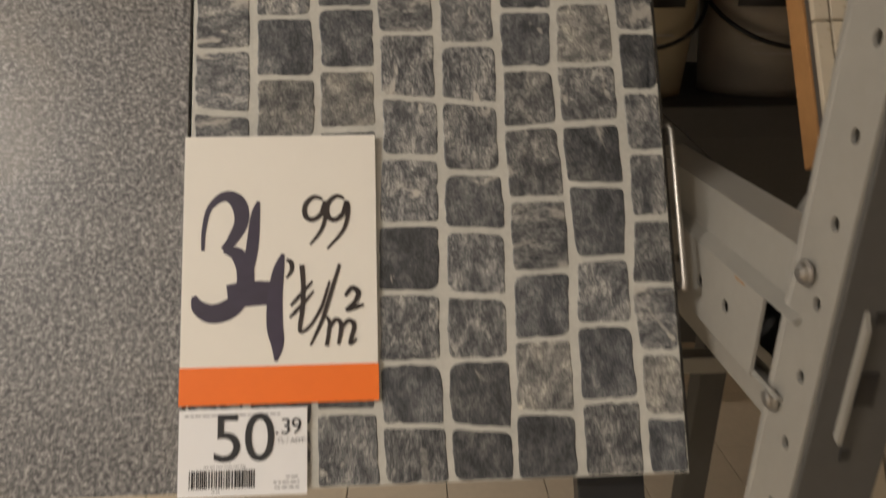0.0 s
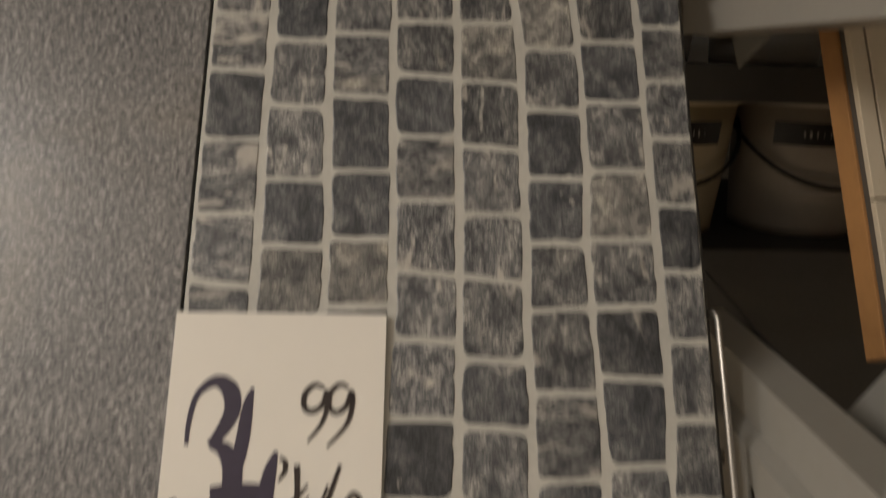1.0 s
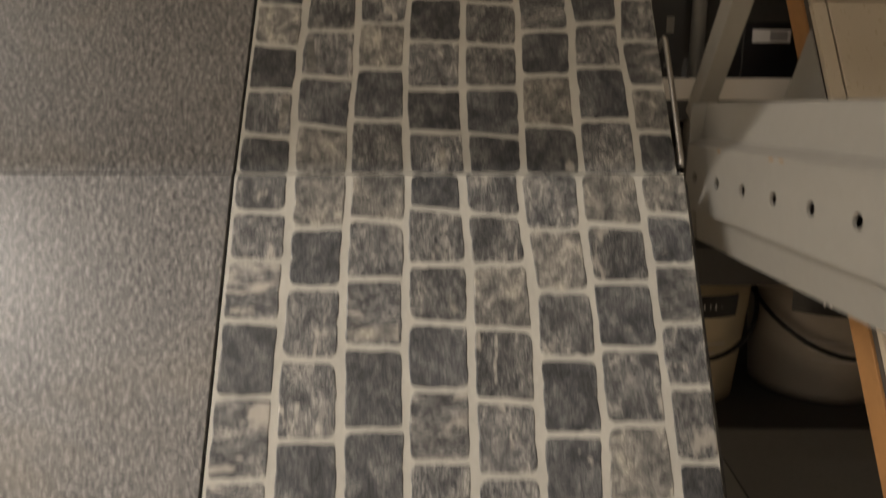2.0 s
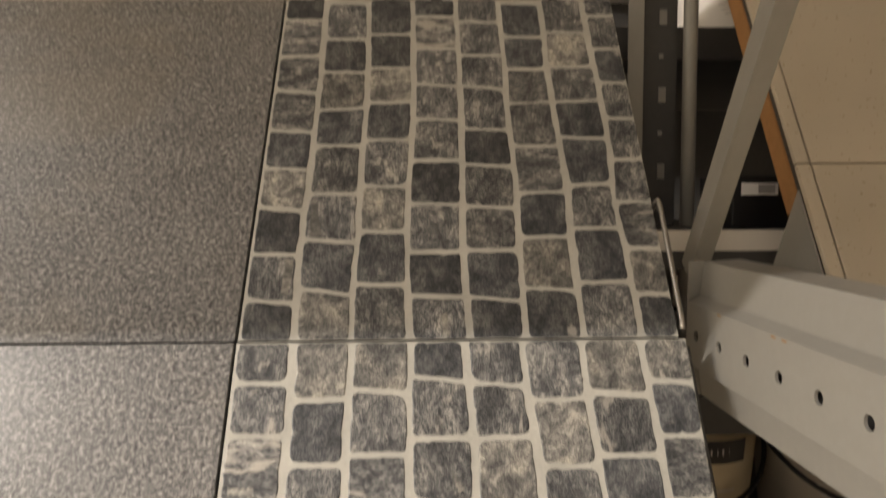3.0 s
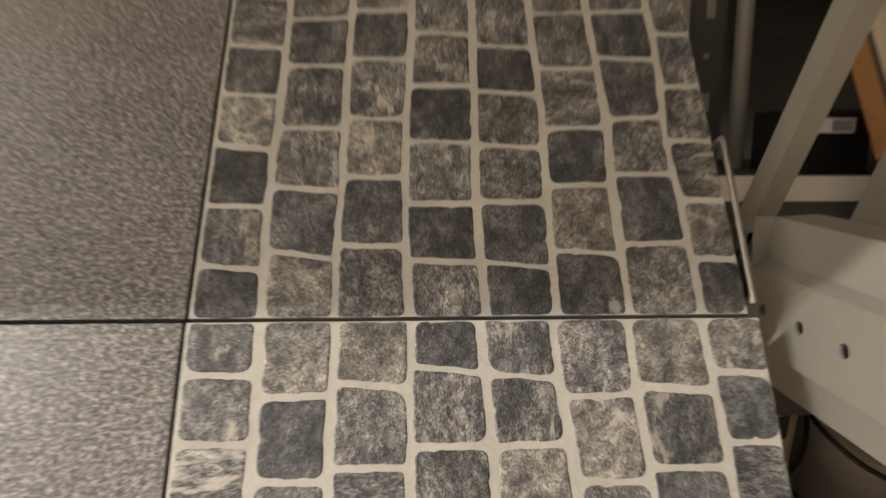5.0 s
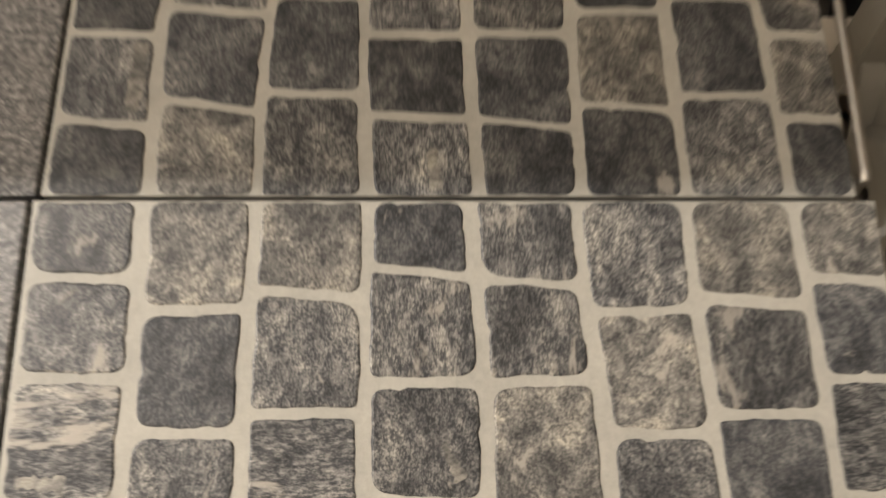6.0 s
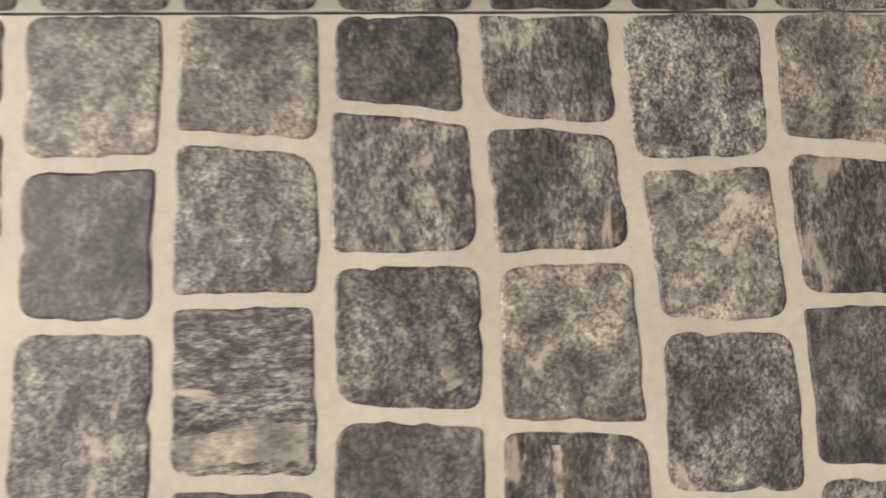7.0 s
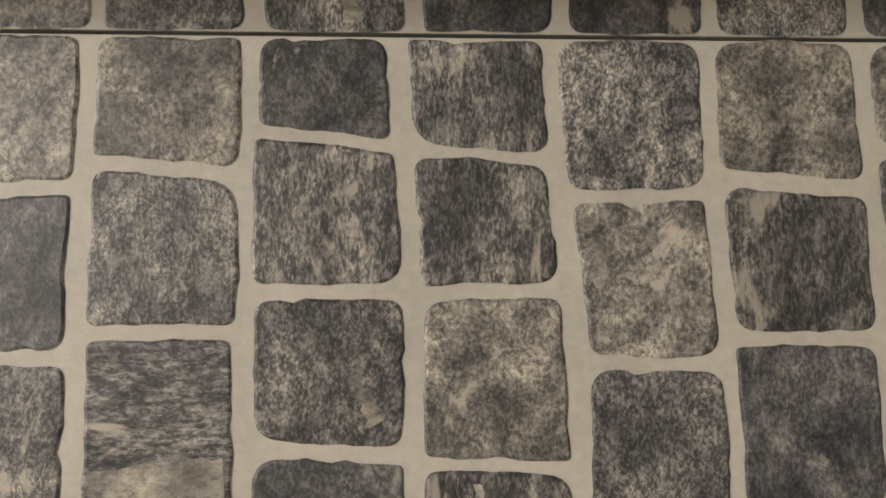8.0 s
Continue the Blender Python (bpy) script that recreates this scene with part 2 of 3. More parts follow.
UPPER = RACK @ pose(-0.0022, 0.009, H + 0.004, -TILT_UP, 0, 0)
STEP = 0.05
# x of the upright joints in millimetres, every STEP metres from the lower edge
WALLS = [
    (0,) * 13,
    (50, 49, 48, 49, 50, 51, 51, 51, 51, 50, 52, 51, 50),
    (102, 101, 104, 103, 104, 103, 106, 105, 103, 101, 101, 101, 102),
    (155, 153, 151, 152, 153, 156, 157, 156, 156, 155, 153, 153, 153),
    (209, 207, 206, 207, 208, 209, 208, 210, 207, 208, 206, 207, 202),
    (260, 260, 261, 262, 263, 261, 260, 262, 261, 260, 262, 257, 252),
    (313, 313, 312, 314, 318, 311, 311, 309, 312, 311, 311, 306, 305),
    (365, 365, 365, 361, 366, 367, 365, 365, 363, 364, 361, 362, 357),
    (400,) * 13,
]


def wall_x(i, z):
    k = min(max(z / STEP, 0.0), 11.999)
    a, b = WALLS[i][int(k)], WALLS[i][int(k) + 1]
    return 0.001 * (a + (b - a) * (k % 1))


JOINTS = [
    (0.583, 0.539, 0.486, 0.425, 0.363, 0.307, 0.249, 0.197, 0.146, 0.092, 0.040),
    (0.569, 0.515, 0.455, 0.392, 0.337, 0.281, 0.228, 0.164, 0.107, 0.050),
    (0.575, 0.523, 0.465, 0.400, 0.344, 0.291, 0.236, 0.174, 0.118, 0.058),
    (0.585, 0.535, 0.485, 0.431, 0.376, 0.317, 0.265, 0.208, 0.151, 0.094, 0.045),
    (0.580, 0.535, 0.480, 0.422, 0.365, 0.313, 0.251, 0.201, 0.147, 0.095, 0.041),
    (0.567, 0.512, 0.456, 0.396, 0.342, 0.290, 0.227, 0.165, 0.110, 0.051),
    (0.571, 0.520, 0.464, 0.403, 0.346, 0.292, 0.238, 0.175, 0.120, 0.059),
    (0.581, 0.535, 0.484, 0.433, 0.375, 0.320, 0.266, 0.208, 0.152, 0.096, 0.045),
]
# rise of each joint from its left end to its right end, in millimetres
RISES = [
    (-1, -1, -3, 0, 1, -4, -3, -2, -5, -1, -4),
    (1, -1, -1, 0, -1, 3, 0, 0, -4, -7),
    (-4, 0, -1, 0, 0, 1, 0, -1, -1, -1),
    (-5, 0, -3, -1, 0, -4, -2, 0, -2, 0, -2),
    (-3, 1, -2, -3, 0, -5, -2, -3, -3, 0, -5),
    (1, -1, -1, 0, 0, 3, 0, 1, 1, -3),
    (-4, 0, -1, 0, 1, 2, -2, 2, 0, 1),
    (-2, 0, 0, 0, -1, -1, 0, 0, -1, -1, -1),
]
LOOKS = ["sshdhhhdldvd", "ldssdldsvdl", "lshddldslds", "dvsdhvssdsdv", "vvlvsvsdssdd", "slsddsshdld", "lvdslsddsds", "ldhssdssshld"]


def stone_mesh(corners, look_of, rng):
    """One cobble: four uneven sides with rounded corners, chamfered down to the joint. Corners run from the lower left round to the upper left."""
    P = [Vector(c) for c in corners]
    outline = []
    for i in range(4):
        a, b, c = P[i - 1], P[i], P[(i + 1) % 4]
        r = min(rng.choice((0.0025, 0.0035, 0.005, 0.0055, 0.008)) * rng.uniform(0.8, 1.3), 0.32 * (a - b).length, 0.32 * (c - b).length)
        p, q = b + (a - b).normalized() * r, b + (c - b).normalized() * r
        for k in range(6):
            t = k / 5
            outline.append((1 - t) ** 2 * p + 2 * t * (1 - t) * b + t * t * q)
        end = c + (b - c).normalized() * 0.005
        n, L = Vector(((c - b).y, -(c - b).x)).normalized(), (c - b).length
        f0, f1, bow = rng.uniform(0, 6.28), rng.uniform(0, 6.28), rng.uniform(-0.0007, 0.0009)
        notch, deep = rng.uniform(0.2, 0.8), rng.choice((0.0, 0.0, 0.0, 0.0008, 0.0014))
        for k in range(1, 10):
            t = k / 10
            off = bow * math.sin(math.pi * t) + 0.00032 * math.sin(9 * t + f0) + 0.0002 * math.sin(23 * t + f1) + rng.uniform(-0.00016, 0.00016)
            off -= deep * math.exp(-((t - notch) / 0.07) ** 2)
            outline.append(q.lerp(end, t) + n * off * math.sin(math.pi * t) ** 0.5)
    bm = bmesh.new()
    mid = sum(outline, Vector((0, 0))) / len(outline)
    low = [bm.verts.new((p.x, 0.0, p.y)) for p in outline]
    top = [bm.verts.new((p.x + (mid - p).normalized().x * 0.0011, -0.0004, p.y + (mid - p).normalized().y * 0.0011)) for p in outline]
    for i in range(len(outline)):
        j = (i + 1) % len(outline)
        bm.faces.new((low[i], low[j], top[j], top[i]))
    bm.faces.new(top)
    return mesh_of("stone", bm, STONE[look_of])


PALE = stone_material("pale_quartz_streak", (0.5, 1.0, 0.8), (0.12, 0.118, 0.11), (0.24, 0.233, 0.213), (0.32, 0.31, 0.283), S_VEIN, 0.75, 0.08)
# pale streaks in some stones: column, row, and the streak's ends and widths as shares of the stone
STREAKS = {
    (3, 2): ((0.18, -0.02, 0.05), (0.34, -0.36, 0.16)),
    (7, 9): ((-0.40, 0.34, 0.03), (0.42, -0.36, 0.11)),
    (2, 2): ((-0.46, -0.36, 0.24), (0.46, -0.31, 0.30)),
    (0, 2): ((-0.40, -0.34, 0.10), (0.05, -0.38, 0.16)),
    (4, 3): ((-0.14, 0.44, 0.08), (-0.18, -0.30, 0.05)),
    (0, 10): ((0.36, 0.42, 0.18), (0.30, -0.40, 0.22)),
    (1, 8): ((-0.40, 0.40, 0.12), (-0.30, -0.42, 0.24)),
    (3, 11): ((0.12, 0.10, 0.10), (0.14, -0.44, 0.16)),
}


def streak(stone, w, h, ends, rng):
    """A ragged pale streak lying in a stone's face."""
    (x0, z0, w0), (x1, z1, w1) = ends
    a, b = Vector((x0 * w, z0 * h)), Vector((x1 * w, z1 * h))
    across = Vector((-(b - a).y, (b - a).x)).normalized()
    bm = bmesh.new()
    rows = []
    for i in range(15):
        t = i / 14
        c = a.lerp(b, t) + across * rng.uniform(-0.0008, 0.0008)
        k = (w0 + (w1 - w0) * t) * w / 2 * rng.uniform(0.8, 1.15)
        rows.append([bm.verts.new((p.x, -0.00048, p.y)) for p in (c + across * k, c - across * k * rng.uniform(0.7, 1.1))])
    for p, q in zip(rows, rows[1:]):
        bm.faces.new((p[0], q[0], q[1], p[1]))
    part("streak", bm, PALE, stone)


def cobble_tile(name, label, m, height, squeeze):
    tile = thing(name, label, "tile", m, "cobble tiles of the display")
    part("slab", box(0.0005, 0.3995, 0, 0.009, 0.0005, height - 0.0005, 0.0006), GROUT, tile, "cream glazed face with printed joints")
    rng = random.Random(11)
    for c in range(8):
        edges = [0.62, *JOINTS[c], 0.0]
        rises = [0, *RISES[c], 0]
        for r in range(len(edges) - 1):
            gap = [rng.uniform(0.0024, 0.0040), rng.uniform(0.0024, 0.0040), rng.uniform(0.0019, 0.0030), rng.uniform(0.0019, 0.0030)]
            z1, z0 = edges[r], edges[r + 1]
            up, lo = 0.0005 * rises[r], 0.0005 * rises[r + 1]
            cut = z1 * squeeze > height and squeeze < 1
            if cut:
                z1, up = height / squeeze, 0.0
            gt, gb = (0.0004 if cut else gap[2] if r else 0.0014), (gap[3] if r < len(edges) - 2 else 0.0012)
            if z1 - z0 < gt + gb + 0.006:
                continue
            gl, gr = (gap[0] if c else 0.0032), (gap[1] if c < 7 else 0.0010)
            cx, cz = (wall_x(c, (z0 + z1) / 2) + wall_x(c + 1, (z0 + z1) / 2)) / 2, (z0 + z1) / 2
            corners = [(wall_x(c, z0) + gl, z0 - lo + gb), (wall_x(c + 1, z0) - gr, z0 + lo + gb), (wall_x(c + 1, z1) - gr, z1 + up - gt), (wall_x(c, z1) + gl, z1 - up - gt)]
            st = new("stone", stone_mesh([(x - cx, (z - cz) * squeeze) for x, z in corners], LOOKS[c][r], rng))
            st.parent = tile
            st.location = (cx, -0.0002, cz * squeeze)
            if (c, r) in STREAKS and not cut:
                streak(st, wall_x(c + 1, cz) - wall_x(c, cz) - gl - gr, z1 - z0 - gt - gb, STREAKS[(c, r)], random.Random(7 * c + r))
    return tile


cobble_tile("cobble_tile", "cream and grey printed cobblestone tile leaning on the rack", LOWER, H, 1.0)
cobble_tile("cobble_tile", "cut cobblestone print tile above the lower one, in shade", UPPER, UP, 0.9653)


def granite_tile(m, height, label):
    t = thing("grey_tile", label, "tile", m, "grey tiles of the display")
    part("slab", box(-0.62, -0.0022, -0.0002, 0.009, 0.0005, height - 0.0005, 0.0008), GRANITE, t)
    return t


granite_tile(LOWER, H, "large dark grey flecked stoneware tile on the rack")
granite_tile(UPPER, UP, "dark grey flecked stoneware tile, upper row, shaded")
# backing boards that carry the tiles
solid("backing_board", box(-0.62, 0.4065, 0.011, 0.022, 0.01, H - 0.004, 0.001), DARK_PAINT_AND_SHADE, "dark painted backing board behind the lower tiles", "board", LOWER)
solid("backing_board", box(-0.62, 0.402, 0.0145, 0.0245, -0.05, UP - 0.02, 0.001), DARK_PAINT_AND_SHADE, "dark painted backing board behind the upper tiles", "board", UPPER)


# ---- price card and label ----
def stroke(points, mat, parent, name):
    """A brush stroke through points of (x, z, width), smoothed, lying flat on the card."""
    fine = []
    P = [Vector(p) for p in points]
    for i in range(len(P) - 1):
        a, b, c, d = P[max(i - 1, 0)], P[i], P[i + 1], P[min(i + 2, len(P) - 1)]
        for k in range(6):
            t = k / 6
            fine.append(0.5 * (2 * b + (c - a) * t + (2 * a - 5 * b + 4 * c - d) * t * t + (3 * b - a - 3 * c + d) * t ** 3))
    fine.append(P[-1])
    bm = bmesh.new()
    left, right = [], []
    for i, p in enumerate(fine):
        q = fine[min(i + 1, len(fine) - 1)] - fine[max(i - 1, 0)]
        nrm = Vector((-q.y, q.x)).normalized() * p.z / 2
        left.append(bm.verts.new((p.x + nrm.x, 0, p.y + nrm.y)))
        right.append(bm.verts.new((p.x - nrm.x, 0, p.y - nrm.y)))
    for i in range(len(fine) - 1):
        bm.faces.new((left[i], left[i + 1], right[i + 1], right[i]))
    made = bmesh.ops.extrude_face_region(bm, geom=bm.faces[:])
    bmesh.ops.translate(bm, vec=(0, -0.0002, 0), verts=[v for v in made["geom"] if isinstance(v, bmesh.types.BMVert)])
    ob = part(name, bm, mat, parent)
    return ob


def price_card():
    card = thing("price_card", "white card with orange foot and handwritten price 34,99", "price card", RACK @ pose(-0.0038, -0.0032, 0.068, 0.4, 0.3, 0))
    w, h = 0.1563, 0.2170
    part("sheet", box(0, w, 0, 0.0008, 0.0, h, 0.0002), CARD, card)
    part("orange_band", box(0.0, w + 0.0006, -0.0005, -0.0001, -0.0008, 0.0285), ORANGE, card, "printed orange foot band")
    s = 0.000465

    def pts(rows):
        # x from the card's left edge, z down from its top edge, and width, in units of 0.465 mm
        return [((x - 3 + 0.02 * z) * s, h - (0.97 * z + 8) * s, wd * s) for x, z, wd in rows]

    marks = [
        ("numeral_three", INK_VIOLET, [(34, 203, 6), (36, 165, 8), (46, 125, 10), (72, 104, 18), (95, 116, 27), (101, 150, 25), (84, 186, 19), (68, 202, 10)]),
        ("numeral_three", INK_VIOLET, [(70, 203, 9), (92, 210, 24), (106, 236, 30), (104, 274, 30), (82, 306, 34), (50, 316, 33), (27, 304, 25), (19, 284, 8)]),
        ("numeral_four", INK_VIOLET, [(131, 114, 5), (125, 140, 16), (120, 190, 21), (112, 235, 20), (101, 264, 12)]),
        ("numeral_four", INK_VIOLET, [(76, 286, 40), (110, 282, 44), (150, 281, 40)]),
        ("numeral_four", INK_VIOLET, [(172, 212, 6), (164, 240, 19), (157, 290, 26), (156, 340, 28), (160, 372, 22), (157, 402, 5)]),
        ("comma_mark", INK_BROWN, [(178, 222, 6), (186, 228, 8), (186, 242, 7), (177, 256, 4)]),
        ("numeral_nine", INK_BROWN, [(243, 113, 5), (228, 108, 8), (213, 122, 9), (212, 142, 9), (224, 150, 9), (240, 140, 9), (247, 118, 8), (249, 136, 8), (240, 168, 7), (219, 196, 4)]),
        ("numeral_nine", INK_BROWN, [(281, 112, 5), (267, 107, 8), (252, 121, 9), (251, 143, 9), (263, 151, 9), (278, 140, 9), (285, 118, 8), (287, 138, 8), (278, 170, 7), (249, 204, 4)]),
        ("lira_sign", INK_BROWN, [(204, 232, 9), (206, 270, 8), (204, 310, 8), (199, 350, 7), (216, 342, 6), (236, 310, 6), (246, 280, 5), (252, 262, 4)]),
        ("lira_sign", INK_BROWN, [(184, 305, 5), (202, 285, 7), (222, 262, 4)]),
        ("lira_sign", INK_BROWN, [(182, 326, 5), (202, 305, 7), (224, 280, 4)]),
        ("slash_mark", INK_BROWN, [(270, 232, 6), (256, 275, 7), (238, 330, 7), (216, 376, 4)]),
        ("letter_m", INK_BROWN, [(244, 326, 5), (250, 338, 7), (244, 378, 7)]),
        ("letter_m", INK_BROWN, [(246, 352, 5), (260, 332, 8), (270, 342, 8), (264, 376, 6)]),
        ("letter_m", INK_BROWN, [(266, 352, 5), (282, 334, 8), (292, 344, 8), (284, 374, 7), (296, 366, 4)]),
        ("numeral_two", INK_BROWN, [(278, 290, 6), (290, 276, 9), (301, 284, 9), (295, 300, 8), (280, 315, 7), (296, 310, 8), (310, 306, 5)]),
    ]
    for i, (name, mat, rows) in enumerate(marks):
        ob = stroke(pts(rows), mat, card, name)
        ob.location = (0, -0.00005 - 0.00002 * i, 0)
    return card


def text_part(body, size, x, z, mat, parent, name, squeeze=1.0):
    cu = bpy.data.curves.new(name, "FONT")
    cu.body, cu.size, cu.extrude = body, size, 0.0001
    tmp = bpy.data.objects.new(name, cu)
    scene.collection.objects.link(tmp)
    me = bpy.data.meshes.new_from_object(tmp.evaluated_get(bpy.context.evaluated_depsgraph_get()))
    bpy.data.objects.remove(tmp)
    me.materials.clear()
    me.materials.append(mat)
    ob = new(name, me)
    ob.parent = parent
    ob.matrix_basis = pose(x, -0.0005, z, 90) @ Matrix.Diagonal((squeeze, 1, 1, 1))
    return ob


def shelf_label():
    lab = thing("shelf_label", "small white printed shelf label with price 50.39 and a barcode", "label", RACK @ pose(-0.0036, -0.0026, -0.0022, 0.4, 0.3, 0))
    w, h = 0.0995, 0.0660
    part("sheet", box(0, w, 0, 0.0006, 0, h, 0.0002), LABEL, lab)
    s = w / 228.0
    text_part("5", 120 * s, 57 * s, h - 91 * s, INK, lab, "price_digit", 0.98)
    text_part("0", 120 * s, 114 * s, h - 91 * s, INK, lab, "price_digit", 0.98)
    text_part(".", 40 * s, 170 * s, h - 46 * s, INK, lab, "decimal_point")
    text_part("3", 40 * s, 180 * s, h - 46 * s, INK, lab, "price_digit")
    text_part("9", 40 * s, 199 * s, h - 46 * s, INK, lab, "price_digit")
    text_part("TL / ADT", 12.5 * s, 174 * s, h - 62 * s, INK_GREY, lab, "unit_text")
    rng = random.Random(4)
    x = 20.0
    while x < 136:
        wd = rng.choice((1.2, 1.2, 2.4, 3.6))
        part("barcode_bar", box(x * s, (x + wd) * s, -0.0003, 0.0, h - 137 * s, h - (106 if rng.random() < 0.9 else 102) * s), INK, lab)
        x += wd + rng.choice((1.3, 1.6, 2.6))
    for x0, x1, z, t in ((10, 180, 9, 3.2), (45, 118, 99, 2.6), (190, 214, 119, 3.0), (168, 214, 128, 3.4), (170, 214, 137, 3.4), (60, 74, 141, 3)):
        xx = x0
        while xx < x1:
            ww = rng.uniform(5, 14)
            part("print_bar", box(xx * s, min(x1, xx + ww) * s, -0.0002, 0.0, h - (z + t) * s, h - z * s), INK_GREY, lab)
            xx += ww + 2.2
    return lab


price_card()
shelf_label()


# ---- rack ----
rack = thing("display_rack", "grey painted perforated steel rack carrying the tiles", "rack", Matrix())

def arm(name, label, y_tile, z_tile, length, back, phase=0.0, short=0.0, x=0.425, pitch=0.0487):
    """A horizontal arm of folded sheet: a proud web with a row of holes between two sloping flanges."""
    at = RACK @ Vector((0, y_tile, z_tile))
    m = Matrix.Translation((x, at.y, at.z))
    t = 0.0025
    hw, fl = 0.031, 0.040
    bm = bmesh.new()
    r = 0.0052
    n0, n1 = -int((length - short - 0.01) / pitch), int((back - 0.005 - phase) / pitch)
    cells = [short - length] + [k * pitch + phase + d for k in range(n0, n1 + 1) for d in (-r * 1.5, r * 1.5)] + [back]
    # web with real holes: strips above and below, and ring pieces round each hole
    def quad(p):
        bm.faces.new([bm.verts.new(v) for v in p])
    for i in range(len(cells) - 1):
        y0, y1 = cells[i], cells[i + 1]
        if i % 2 == 0:
            quad([(0, y0, -hw), (0, y1, -hw), (0, y1, hw), (0, y0, hw)])
        else:
            c, k = (y0 + y1) / 2, r * 1.5
            quad([(0, y0, -hw), (0, y1, -hw), (0, y1, -k), (0, y0, -k)])
            quad([(0, y0, k), (0, y1, k), (0, y1, hw), (0, y0, hw)])
            for q in range(16):
                a0, a1 = 2 * math.pi * q / 16, 2 * math.pi * (q + 1) / 16
                def sq(an):
                    c_, s_ = math.cos(an), math.sin(an)
                    f = k / max(abs(c_), abs(s_))
                    return (0, c + f * c_, f * s_)
                quad([(0, c + r * math.cos(a0), r * math.sin(a0)), (0, c + r * math.cos(a1), r * math.sin(a1)), sq(a1), sq(a0)])
    bmesh.ops.remove_doubles(bm, verts=bm.verts[:], dist=1e-5)
    made = bmesh.ops.extrude_face_region(bm, geom=bm.faces[:])
    bmesh.ops.translate(bm, vec=(t, 0, 0), verts=[v for v in made["geom"] if isinstance(v, bmesh.types.BMVert)])
    a = part("arm", bm, GREY_PAINT, rack, label, m)
    up = [(0.0005, hw), (0.012, hw + 0.006), (0.016, hw + fl), (0.052, hw + fl + 0.002), (0.052, hw + fl - 0.001), (0.0185, hw + fl - 0.003), (0.0145, hw + 0.004), (0.003, hw - 0.002)]
    part("upper_flange", prism(up, -length, back), GREY_PAINT, a)
    dn = [(x, -z * (hw + 0.85 * fl) / (hw + fl)) for x, z in up]
    part("lower_flange", prism(dn, -length, back), GREY_PAINT, a)
    # the arm's inner shade is put into this wall's dark colour
    part("back_wall", box(0.05, 0.0525, -length, back, -hw - 0.02, hw + 0.02), DARK_PAINT_AND_SHADE, a)
    part("end_cap", box(0.0, 0.0525, back, back + 0.0025, -hw - 0.85 * fl, hw + fl, 0.0008), GREY_PAINT, a, "folded end of the arm")
    for k in (-0.104, -0.089, 0.004) if not short else (-0.06, -0.052):
        part("scratch", box(-0.0002, 0.0, k, k + 0.006, hw - 0.003, hw - 0.0015), BROWN_BOARD, a)
    return a


arm("rack_arm", "grey painted perforated rack arm level with the tile seam", 0.0, 0.6097, 0.62, 0.078, 0.006, 0.0, 0.430, 0.0505)
arm("rack_arm", "grey painted rack arm bolted to the front post", 0.0, 0.150, 0.122, 0.20, 0.010, 0.034)


